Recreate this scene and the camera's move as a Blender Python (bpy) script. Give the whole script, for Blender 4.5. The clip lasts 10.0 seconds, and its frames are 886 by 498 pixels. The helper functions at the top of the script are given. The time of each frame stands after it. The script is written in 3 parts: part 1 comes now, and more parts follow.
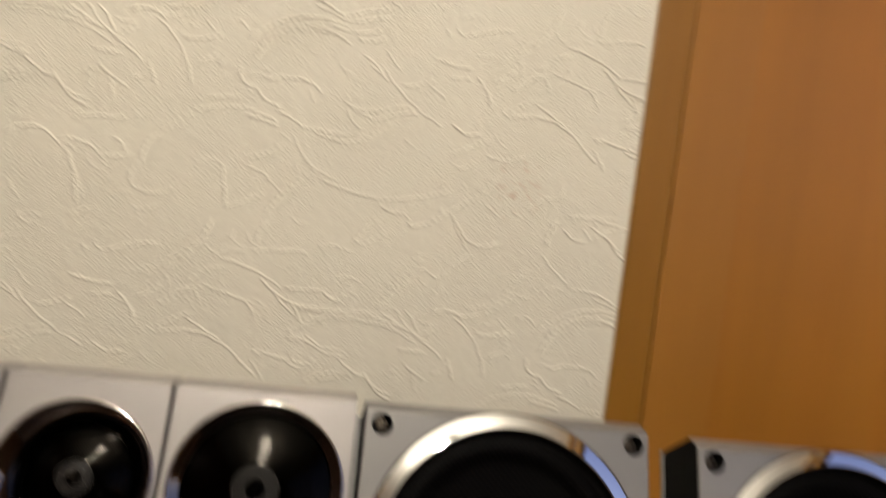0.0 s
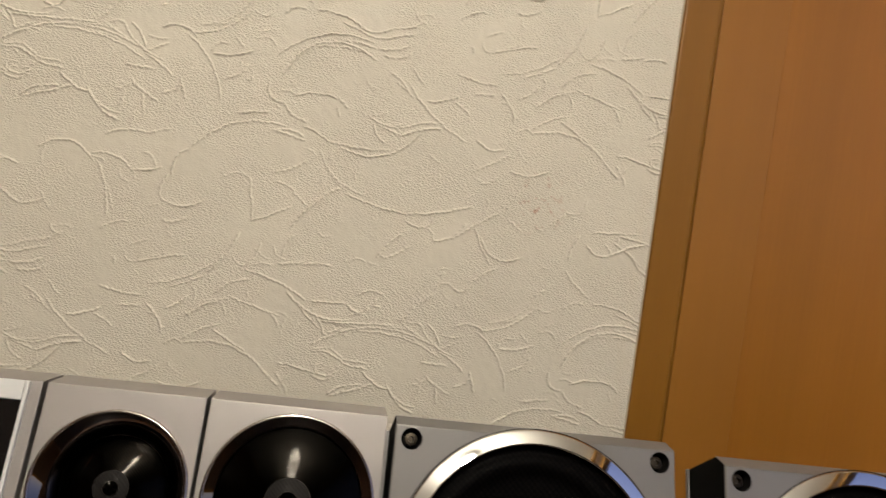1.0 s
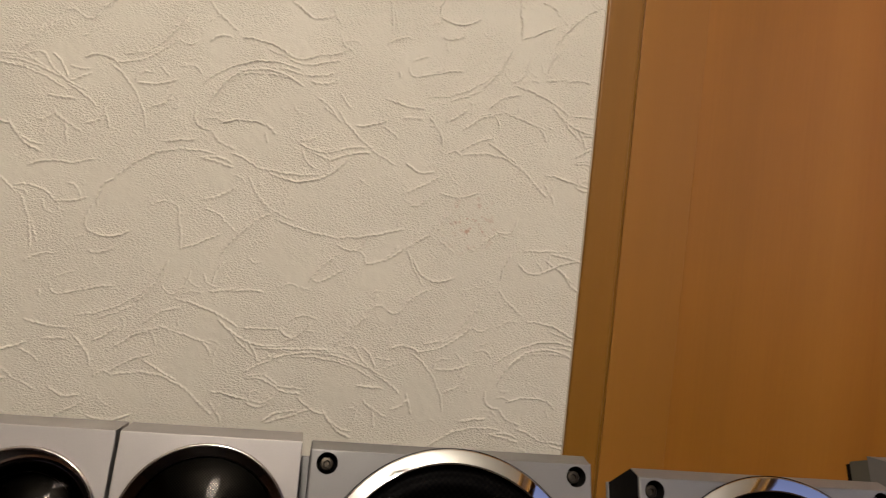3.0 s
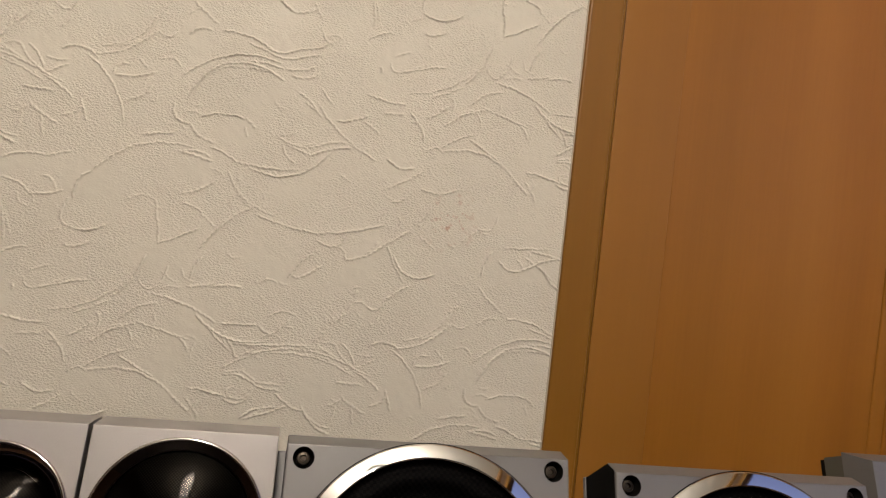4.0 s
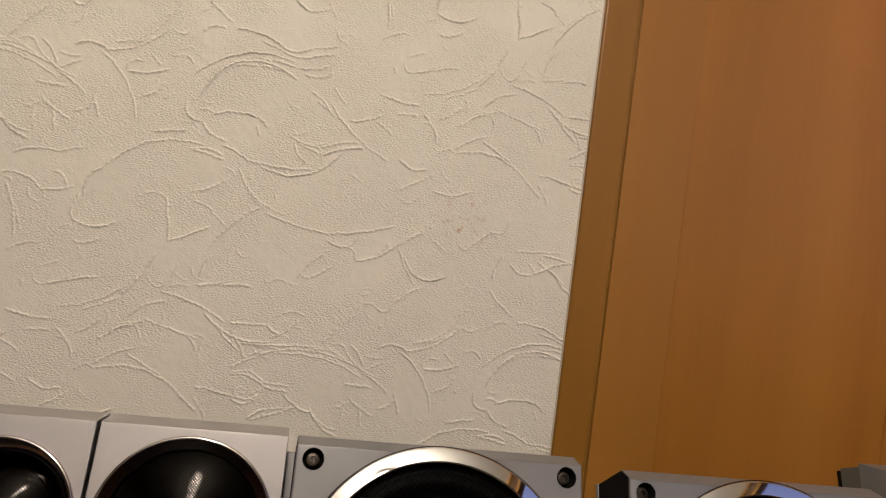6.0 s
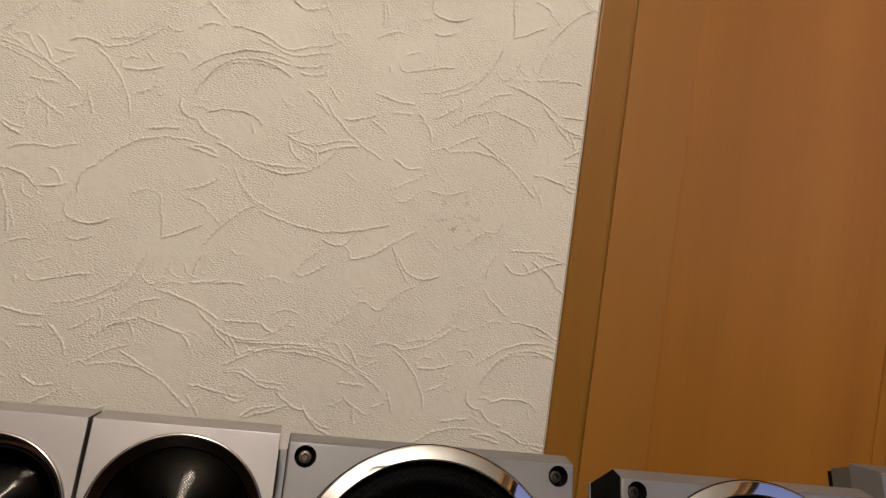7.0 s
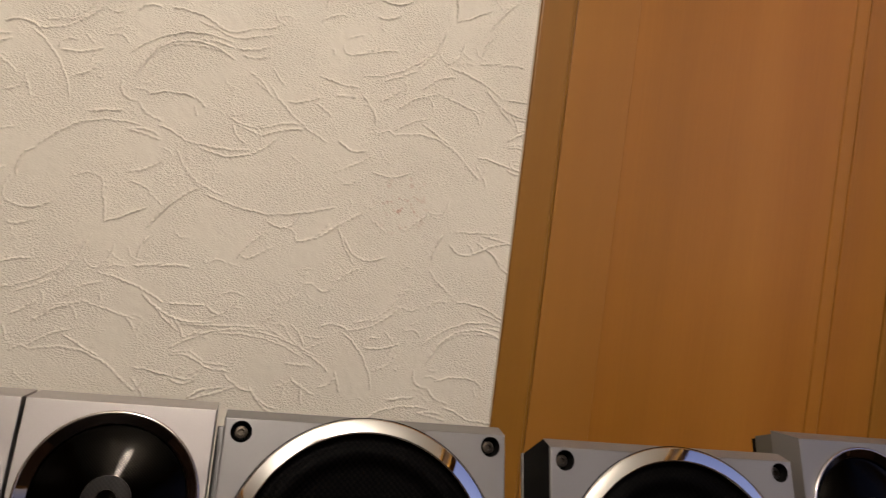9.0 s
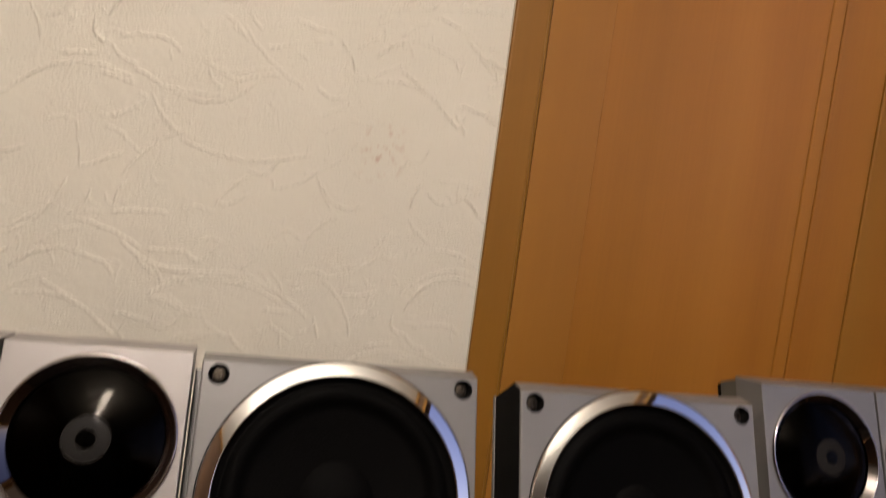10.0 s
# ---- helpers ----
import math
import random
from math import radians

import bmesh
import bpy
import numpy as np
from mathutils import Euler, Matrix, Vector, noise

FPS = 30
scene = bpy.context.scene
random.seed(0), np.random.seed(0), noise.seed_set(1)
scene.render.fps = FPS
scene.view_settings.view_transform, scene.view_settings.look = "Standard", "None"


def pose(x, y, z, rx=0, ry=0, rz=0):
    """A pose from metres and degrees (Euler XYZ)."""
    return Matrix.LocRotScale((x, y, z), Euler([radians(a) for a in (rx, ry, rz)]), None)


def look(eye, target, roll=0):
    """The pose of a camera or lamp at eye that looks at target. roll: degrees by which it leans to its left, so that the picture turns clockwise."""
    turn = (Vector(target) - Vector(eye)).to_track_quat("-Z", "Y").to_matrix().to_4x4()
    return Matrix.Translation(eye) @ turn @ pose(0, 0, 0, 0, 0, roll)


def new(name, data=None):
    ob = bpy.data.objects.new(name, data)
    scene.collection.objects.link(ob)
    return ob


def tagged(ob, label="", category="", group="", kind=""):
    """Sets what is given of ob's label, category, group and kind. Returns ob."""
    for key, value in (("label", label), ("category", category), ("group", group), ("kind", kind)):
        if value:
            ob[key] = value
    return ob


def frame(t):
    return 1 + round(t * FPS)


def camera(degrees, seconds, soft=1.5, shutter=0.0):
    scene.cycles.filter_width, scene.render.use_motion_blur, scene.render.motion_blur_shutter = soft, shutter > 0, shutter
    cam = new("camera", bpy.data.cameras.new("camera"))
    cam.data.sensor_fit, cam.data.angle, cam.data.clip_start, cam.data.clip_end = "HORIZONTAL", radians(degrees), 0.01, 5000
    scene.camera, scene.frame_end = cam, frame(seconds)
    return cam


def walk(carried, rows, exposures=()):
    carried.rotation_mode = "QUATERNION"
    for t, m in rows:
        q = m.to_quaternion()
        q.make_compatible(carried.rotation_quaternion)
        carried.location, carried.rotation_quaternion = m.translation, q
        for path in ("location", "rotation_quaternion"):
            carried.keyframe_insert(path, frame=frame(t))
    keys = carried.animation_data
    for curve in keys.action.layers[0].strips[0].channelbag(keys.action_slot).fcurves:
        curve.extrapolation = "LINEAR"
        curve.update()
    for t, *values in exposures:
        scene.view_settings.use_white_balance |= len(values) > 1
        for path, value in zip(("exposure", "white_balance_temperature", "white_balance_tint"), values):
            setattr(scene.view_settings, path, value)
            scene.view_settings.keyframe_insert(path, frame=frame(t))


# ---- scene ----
cam = camera(62.2, 10.0, 1.15, 0.8)
PATH = [
    (0, (-0.301, -0.733, 1.121), (-0.009, 1.242, 1.014), 7.4),
    (0.2, (-0.295, -0.731, 1.148), (-0.093, 1.255, 1.026), 7.2),
    (0.5, (-0.296, -0.747, 1.123), (-0.042, 1.236, 1.044), 7.5),
    (1, (-0.313, -0.738, 1.125), (-0.058, 1.243, 1.038), 7.8),
    (1.5, (-0.325, -0.731, 1.133), (-0.117, 1.258, 1.073), 7.0),
    (2, (-0.315, -0.735, 1.133), (-0.108, 1.254, 1.102), 6.5),
    (2.5, (-0.296, -0.744, 1.131), (-0.023, 1.237, 1.106), 6.3),
    (3, (-0.28, -0.748, 1.13), (0.059, 1.223, 1.111), 6.2),
    (4.5, (-0.277, -0.745, 1.124), (0.112, 1.217, 1.113), 6.7),
    (5, (-0.283, -0.74, 1.123), (0.088, 1.225, 1.116), 7.0),
    (5.5, (-0.282, -0.74, 1.123), (0.081, 1.227, 1.121), 7.3),
    (7, (-0.279, -0.741, 1.122), (0.099, 1.223, 1.122), 7.8),
    (7.5, (-0.279, -0.743, 1.124), (0.105, 1.22, 1.127), 7.8),
    (8, (-0.275, -0.745, 1.123), (0.123, 1.215, 1.122), 7.8),
    (8.5, (-0.269, -0.749, 1.121), (0.166, 1.203, 1.1), 7.7),
    (9, (-0.261, -0.757, 1.12), (0.214, 1.186, 1.095), 7.4),
    (9.5, (-0.255, -0.762, 1.122), (0.256, 1.171, 1.086), 7.9),
    (9.8, (-0.256, -0.763, 1.121), (0.276, 1.163, 1.05), 8.0),
    (10, (-0.257, -0.764, 1.12), (0.277, 1.157, 0.964), 8.0),
]
walk(cam, [(t, look(eye, target, roll)) for t, eye, target, roll in PATH],
     [(0.0, 0.20, 6500, 7), (0.5, 0.14, 6500, 7), (1.0, 0.02, 6500, 7), (2.0, -0.18, 6500, 13), (3.0, -0.10, 6500, 11), (5.0, -0.08, 6500, 12), (8.0, -0.09, 6500, 14), (9.0, 0.0, 6500, 14), (10.0, 0.12, 6500, 14)])

# ---- world and light ----
world = bpy.data.worlds.new("dusk")
scene.world = world
world.use_nodes = True
wn = world.node_tree.nodes
sky = wn.new("ShaderNodeTexSky")
sky.sky_type, sky.sun_disc = "NISHITA", False
sky.sun_elevation, sky.sun_rotation = radians(12), radians(200)
wn["Background"].inputs["Strength"].default_value = 0.22
tint = wn.new("ShaderNodeMix")
tint.data_type, tint.blend_type = "RGBA", "MULTIPLY"
tint.inputs[0].default_value, tint.inputs[7].default_value = 1.0, (1.0, 0.78, 0.98, 1)
world.node_tree.links.new(sky.outputs["Color"], tint.inputs[6])
world.node_tree.links.new(tint.outputs[2], wn["Background"].inputs["Color"])

LAMP_STRENGTH = 745.0
LAMP_COLOUR = (1.0, 0.908, 0.775)
LAMP_AT = (-0.37, -1.60, 2.42)


# ---- materials ----
def material(name):
    m = bpy.data.materials.new(name)
    m.use_nodes = True
    return m, m.node_tree, m.node_tree.nodes["Principled BSDF"]


def node(tree, kind, **inputs):
    n = tree.nodes.new(kind)
    for key, value in inputs.items():
        n.inputs[key.replace("_", " ")].default_value = value
    return n


def coords(tree, scale):
    tex = tree.nodes.new("ShaderNodeTexCoord")
    mapping = tree.nodes.new("ShaderNodeMapping")
    mapping.inputs["Scale"].default_value = scale
    tree.links.new(tex.outputs["Object"], mapping.inputs["Vector"])
    return mapping.outputs["Vector"]


def noise_of(tree, vector, scale, detail=3.0, rough=0.5):
    n = node(tree, "ShaderNodeTexNoise", Scale=scale, Detail=detail, Roughness=rough)
    tree.links.new(vector, n.inputs["Vector"])
    return n.outputs["Fac"]


def ramp(tree, fac, stops):
    r = tree.nodes.new("ShaderNodeValToRGB")
    while len(r.color_ramp.elements) < len(stops):
        r.color_ramp.elements.new(0.5)
    for e, (p, c) in zip(r.color_ramp.elements, stops):
        e.position, e.color = p, (*c, 1)
    tree.links.new(fac, r.inputs["Fac"])
    return r.outputs["Color"]


def maths(tree, op, a, b):
    n = tree.nodes.new("ShaderNodeMath")
    n.operation = op
    for i, v in enumerate((a, b)):
        if isinstance(v, (int, float)):
            n.inputs[i].default_value = v
        else:
            tree.links.new(v, n.inputs[i])
    return n.outputs[0]


def mixed(tree, fac, a, b, mode="MIX"):
    n = tree.nodes.new("ShaderNodeMix")
    n.data_type, n.blend_type = "RGBA", mode
    for socket, v in ((n.inputs[0], fac), (n.inputs[6], a), (n.inputs[7], b)):
        if isinstance(v, (int, float)):
            socket.default_value = v
        elif isinstance(v, tuple):
            socket.default_value = (*v, 1)
        else:
            tree.links.new(v, socket)
    return n.outputs[2]


def bumped(tree, bsdf, height, strength, distance):
    b = node(tree, "ShaderNodeBump", Strength=strength, Distance=distance)
    tree.links.new(height, b.inputs["Height"])
    tree.links.new(b.outputs["Normal"], bsdf.inputs["Normal"])


SCUFF_AT = (-0.126, 0.0, 1.152)


def wallpaper_material():
    m, t, p = material("embossed_wallpaper")
    v = coords(t, (1, 1, 1))
    slanted = t.nodes.new("ShaderNodeMapping")
    slanted.inputs["Rotation"].default_value = (0, radians(35), 0)
    slanted.inputs["Scale"].default_value = (0.75, 1, 1.3)
    t.links.new(v, slanted.inputs["Vector"])
    broad = noise_of(t, v, 3.0, 2)
    colour = ramp(t, broad, [(0.3, (0.675, 0.63, 0.54)), (0.7, (0.71, 0.665, 0.57))])
    blotch = noise_of(t, v, 22.0, 4, 0.6)
    colour = mixed(t, maths(t, "MULTIPLY", blotch, 0.12), colour, (0.62, 0.55, 0.45))
    spot = t.nodes.new("ShaderNodeVectorMath")
    spot.operation = "DISTANCE"
    spot.inputs[1].default_value = SCUFF_AT
    t.links.new(v, spot.inputs[0])
    reach = ramp(t, maths(t, "MULTIPLY", spot.outputs["Value"], 20.0), [(0.2, (1, 1, 1)), (0.75, (0, 0, 0))])
    flecks = ramp(t, noise_of(t, v, 130.0, 3, 0.6), [(0.56, (0, 0, 0)), (0.65, (0.65, 0.65, 0.65))])
    colour = mixed(t, maths(t, "MULTIPLY", reach, flecks), colour, (0.45, 0.22, 0.14))
    t.links.new(colour, p.inputs["Base Color"])
    p.inputs["Roughness"].default_value = 0.5
    p.inputs["Specular IOR Level"].default_value = 0.45
    grain = noise_of(t, slanted.outputs["Vector"], 500.0, 2, 0.5)
    patches = ramp(t, noise_of(t, v, 17.0, 2), [(0.36, (0.15,) * 3), (0.54, (1, 1, 1))])
    bumped(t, p, maths(t, "MULTIPLY", maths(t, "SUBTRACT", grain, 0.5), patches), 0.8, 0.0018)
    return m


def wood_material(name, dark, mid, light, rough=0.36, fine=1.0):
    m, t, p = material(name)
    v = coords(t, (1, 1, 0.035))
    info = t.nodes.new("ShaderNodeObjectInfo")
    shift = t.nodes.new("ShaderNodeVectorMath")
    t.links.new(v, shift.inputs[0])
    scaled = t.nodes.new("ShaderNodeCombineXYZ")
    t.links.new(maths(t, "MULTIPLY", info.outputs["Random"], 7.0), scaled.inputs["X"])
    t.links.new(scaled.outputs[0], shift.inputs[1])
    v = shift.outputs[0]
    bands = noise_of(t, v, 12.0, 2, 0.45)
    fibres = noise_of(t, v, 260.0 * fine, 3, 0.6)
    tone = maths(t, "ADD", maths(t, "MULTIPLY", bands, 0.8), maths(t, "MULTIPLY", fibres, 0.2))
    colour = ramp(t, tone, [(0.3, dark), (0.5, mid), (0.7, light)])
    drift = noise_of(t, v, 4.5, 1)
    colour = mixed(t, ramp(t, drift, [(0.35, (0, 0, 0)), (0.65, (0.6, 0.6, 0.6))]), colour, (mid[0] * 0.80, mid[1] * 0.98, mid[2] * 1.1))
    t.links.new(colour, p.inputs["Base Color"])
    p.inputs["Roughness"].default_value = rough
    p.inputs["Specular IOR Level"].default_value = 0.35
    p.inputs["Coat Weight"].default_value = 0.1
    p.inputs["Coat Roughness"].default_value = 0.3
    bumped(t, p, fibres, 0.12, 0.0006)
    return m


def painted_metal(name, colour, metallic=0.35, rough=0.4):
    m, t, p = material(name)
    v = coords(t, (1, 1, 1))
    speck = noise_of(t, v, 1800.0, 1)
    smudge = noise_of(t, v, 26.0, 4, 0.6)
    c = mixed(t, speck, tuple(0.86 * a for a in colour), tuple(min(1, 1.14 * a) for a in colour))
    c = mixed(t, maths(t, "MULTIPLY", smudge, 0.15), c, tuple(0.72 * a for a in colour))
    t.links.new(c, p.inputs["Base Color"])
    p.inputs["Metallic"].default_value = metallic
    t.links.new(maths(t, "ADD", maths(t, "MULTIPLY", smudge, 0.18), rough - 0.09), p.inputs["Roughness"])
    bumped(t, p, speck, 0.05, 0.0003)
    return m


def spun_mesh(name, colour, rough, stretch):
    """Dark woven metal: its glints run out from the centre."""
    m, t, p = material(name)
    tangent = t.nodes.new("ShaderNodeTangent")
    tangent.direction_type, tangent.axis = "RADIAL", "Y"
    t.links.new(tangent.outputs[0], p.inputs["Tangent"])
    tex = t.nodes.new("ShaderNodeTexCoord")
    split = t.nodes.new("ShaderNodeSeparateXYZ")
    t.links.new(tex.outputs["Object"], split.inputs[0])
    waves = [maths(t, "SINE", maths(t, "MULTIPLY", split.outputs[axis], 2 * math.pi / 0.0018), 0) for axis in ("X", "Z")]
    weave = maths(t, "ADD", maths(t, "MULTIPLY", maths(t, "MULTIPLY", *waves), 0.5), 0.5)
    t.links.new(mixed(t, ramp(t, weave, [(0.45, (0, 0, 0)), (0.7, (1, 1, 1))]), tuple(0.15 * a for a in colour), tuple(1.6 * a for a in colour)), p.inputs["Base Color"])
    p.inputs["Metallic"].default_value = 1.0
    p.inputs["Roughness"].default_value = rough
    p.inputs["Anisotropic"].default_value = stretch
    p.inputs["Anisotropic Rotation"].default_value = 0.25
    centred = t.nodes.new("ShaderNodeMapping")
    centred.inputs["Location"].default_value, centred.inputs["Scale"].default_value = (-0.5, 0, -0.5), (1, 0, 1)
    t.links.new(tex.outputs["Generated"], centred.inputs["Vector"])
    reach = t.nodes.new("ShaderNodeVectorMath")
    reach.operation = "LENGTH"
    t.links.new(centred.outputs[0], reach.inputs[0])
    bumped(t, p, maths(t, "SINE", maths(t, "MULTIPLY", reach.outputs["Value"], 2 * math.pi * 170), 0), 1.0, 0.000007)
    return m


def plain(name, colour, rough=0.5, metallic=0.0, wear=0.12):
    m, t, p = material(name)
    v = coords(t, (1, 1, 1))
    n = noise_of(t, v, 45.0, 4, 0.6)
    t.links.new(mixed(t, maths(t, "MULTIPLY", n, wear), colour, tuple(0.5 * a for a in colour)), p.inputs["Base Color"])
    t.links.new(maths(t, "ADD", maths(t, "MULTIPLY", n, 0.1), max(0.0, rough - 0.05)), p.inputs["Roughness"])
    p.inputs["Metallic"].default_value = metallic
    return m


def grille_material(name, wire, hole, pitch, rough=0.35, gloss=0.2):
    """Punched metal mesh: staggered round holes, their pitch set to fit the camera's view."""
    m, t, p = material(name)
    tex = t.nodes.new("ShaderNodeTexCoord")
    turn = t.nodes.new("ShaderNodeMapping")
    turn.inputs["Rotation"].default_value = (0, radians(45), 0)
    t.links.new(tex.outputs["Object"], turn.inputs["Vector"])
    split = t.nodes.new("ShaderNodeSeparateXYZ")
    t.links.new(turn.outputs[0], split.inputs[0])
    k = 2 * math.pi / pitch
    sx = maths(t, "SINE", maths(t, "MULTIPLY", split.outputs["X"], k), 0)
    sz = maths(t, "SINE", maths(t, "MULTIPLY", split.outputs["Z"], k), 0)
    cell = maths(t, "ADD", maths(t, "MULTIPLY", maths(t, "ADD", sx, sz), 0.25), 0.5)
    fac = ramp(t, cell, [(0.42, (0, 0, 0)), (0.62, (1, 1, 1))])
    t.links.new(mixed(t, fac, hole, wire), p.inputs["Base Color"])
    t.links.new(maths(t, "ADD", maths(t, "MULTIPLY", noise_of(t, tex.outputs["Object"], 60, 3), 0.15), rough), p.inputs["Roughness"])
    p.inputs["Specular IOR Level"].default_value = gloss
    bumped(t, p, fac, 0.25, 0.0005)
    return m


WALLPAPER = wallpaper_material()
DOOR_WOOD = wood_material("honey_door_veneer", (0.268, 0.101, 0.0130), (0.320, 0.123, 0.0165), (0.370, 0.146, 0.0215))
PALE_VENEER = wood_material("pale_door_veneer", (0.278, 0.1125, 0.0185), (0.306, 0.1255, 0.0205), (0.335, 0.139, 0.024))
CASING_WOOD = wood_material("casing_wood", (0.215, 0.092, 0.011), (0.24, 0.105, 0.0135), (0.27, 0.12, 0.018), 0.42)
SHELF_WOOD = wood_material("shelf_wood", (0.10, 0.05, 0.025), (0.14, 0.07, 0.035), (0.18, 0.09, 0.045))
# unseen floor, darkened for what the small speakers' rings reflect
FLOOR_WOOD = wood_material("floor_wood", (0.016, 0.010, 0.007), (0.022, 0.014, 0.010), (0.03, 0.02, 0.014))
SILVER = painted_metal("silver_paint", (0.312, 0.286, 0.278))
GREY = painted_metal("grey_paint", (0.190, 0.180, 0.178))
# darker than SILVER, for side and front of the right-hand small speakers
OLIVE = painted_metal("dark_side_grey", (0.10, 0.094, 0.076))
DARK_SILVER = painted_metal("dark_silver", (0.172, 0.164, 0.165))
PALE = painted_metal("pale_silver_trim", (0.72, 0.72, 0.73), 0.2, 0.3)
CHROME = plain("chrome", (0.93, 0.92, 0.91), 0.05, 1.0, 0.06)
# chrome whose dark reflections are put into a lowered base colour
DIMMED_CHROME = plain("dimmed_chrome", (0.20, 0.18, 0.178), 0.04, 1.0, 0.3)
# brighter copy of the ring metal that carries the edge highlight
BEAD = plain("bright_ring_edge", (0.55, 0.51, 0.50), 0.12, 1.0, 0.2)
BLACK = plain("black_plastic", (0.004, 0.0035, 0.0032), 0.7)
BLACK.node_tree.nodes["Principled BSDF"].inputs["Specular IOR Level"].default_value = 0.06
GLASS_BLACK = plain("black_screen_glass", (0.008, 0.007, 0.007), 0.12)
STEEL = plain("screw_steel", (0.055, 0.045, 0.036), 0.42, 1.0, 0.5)
RUBBER = plain("black_rubber", (0.010, 0.010, 0.010), 0.6)
CONE = grille_material("woofer_mesh", (0.0020, 0.0016, 0.0015), (0.0001, 0.0001, 0.0001), 0.0028, 0.5, 0.03)
SMALL_CONE = spun_mesh("speaker_mesh", (0.0080, 0.0073, 0.0066), 0.07, 0.95)
CAP = grille_material("cap_mesh", (0.012, 0.010, 0.009), (0.004, 0.0034, 0.0032), 0.0018, 0.5, 0.12)
CEILING_PAINT = plain("ceiling_paper", (0.80, 0.77, 0.71), 0.8)
# unseen room walls, toned so that the chrome rings reflect dark
FAR_SURROUND = wood_material("brown_surround", (0.10, 0.075, 0.058), (0.12, 0.09, 0.07), (0.14, 0.105, 0.082))
DARK_SURROUND = wood_material("dark_surround", (0.05, 0.026, 0.014), (0.07, 0.036, 0.02), (0.09, 0.048, 0.026))
CAULK = plain("cream_caulk", (0.50, 0.41, 0.31), 0.6)


# ---- building helpers ----
def part(name, bm, mat, parent=None, label="", smooth=False):
    me = bpy.data.meshes.new(name)
    bmesh.ops.recalc_face_normals(bm, faces=bm.faces)
    bm.to_mesh(me)
    bm.free()
    me.materials.append(mat)
    if smooth:
        me.shade_smooth()
    ob = new(name, me)
    ob.parent = parent
    return tagged(ob, label)


def thing(name, m, label, category, group="", kind=""):
    ob = new(name)
    ob.empty_display_size = 0.05
    ob.matrix_world = m
    return tagged(ob, label, category, group, kind)


def box(x0, y0, z0, x1, y1, z1, bevel=0.0, segments=2):
    bm = bmesh.new()
    bmesh.ops.create_cube(bm, size=1)
    for v in bm.verts:
        v.co = ((x0, x1)[v.co.x > 0], (y0, y1)[v.co.y > 0], (z0, z1)[v.co.z > 0])
    if bevel:
        bmesh.ops.bevel(bm, geom=bm.edges[:], offset=bevel, segments=segments, profile=0.5, affect="EDGES")
    return bm


def lathe(profile, steps=96, at=(0, 0, 0), bm=None):
    """Turns (radius, depth) round the local y axis; a radius of 0 closes it, a doubled point makes a crisp edge."""
    bm = bm or bmesh.new()
    rings = []
    for r, d in profile:
        if r < 1e-6:
            rings.append([bm.verts.new((at[0], at[1] + d, at[2]))])
        else:
            rings.append([bm.verts.new((at[0] + r * math.cos(2 * math.pi * i / steps), at[1] + d,
                                        at[2] + r * math.sin(2 * math.pi * i / steps))) for i in range(steps)])
    for k, (a, b) in enumerate(zip(rings, rings[1:])):
        if profile[k] == profile[k + 1]:
            continue
        for i in range(steps):
            j = (i + 1) % steps
            if len(b) == 1:
                bm.faces.new((a[i], a[j], b[0]))
            elif len(a) == 1:
                bm.faces.new((a[0], b[j], b[i]))
            else:
                bm.faces.new((a[i], a[j], b[j], b[i]))
    return bm


def arc_profile(points, steps=6):
    """A smooth profile through three (radius, depth) points."""
    (r0, d0), (r1, d1), (r2, d2) = points
    out = []
    for i in range(steps + 1):
        s = i / steps
        out.append(((1 - s) ** 2 * r0 + 2 * s * (1 - s) * r1 + s * s * r2, (1 - s) ** 2 * d0 + 2 * s * (1 - s) * d1 + s * s * d2))
    return out


def panel(half, front, back, foot, depth, holes, drop=0.0, edge=0.0013):
    """A case: front plate with round holes and rounded rim, a top that runs from height front to height back, sides and a level foot."""
    bm = bmesh.new()

    def ring(inset, d, top):
        low = foot + d * drop
        pts = [(-half + inset, top - inset), (half - inset, top - inset), (half - inset, low + inset * 0.2), (-half + inset, low + inset * 0.2)]
        return [bm.verts.new((x, d, z)) for x, z in pts]

    e = edge
    rise = (back - front) / depth
    rings = [ring(e, 0, front), ring(e * 0.45, e * 0.15, front), ring(e * 0.12, e * 0.5, front), ring(0, e * 1.1, front + e * rise), ring(0, depth, back)]
    for a, b in zip(rings, rings[1:]):
        for i in range(4):
            j = (i + 1) % 4
            bm.faces.new((a[i], a[j], b[j], b[i]))
    edges = [bm.edges.get((rings[0][i], rings[0][(i + 1) % 4])) for i in range(4)]
    for x, z, r, n in holes:
        loop = [bm.verts.new((x + r * math.cos(2 * math.pi * i / n), 0, z + r * math.sin(2 * math.pi * i / n))) for i in range(n)]
        edges += [bm.edges.new((loop[i], loop[(i + 1) % n])) for i in range(n)]
    bmesh.ops.triangle_fill(bm, use_beauty=True, use_dissolve=False, edges=edges)
    return bm


# ---- the room ----
X0, X1, Y0, HIGH = -1.55, 0.98, -4.2, 2.42
DOOR_END, DOOR_HIGH = 0.808, 2.04

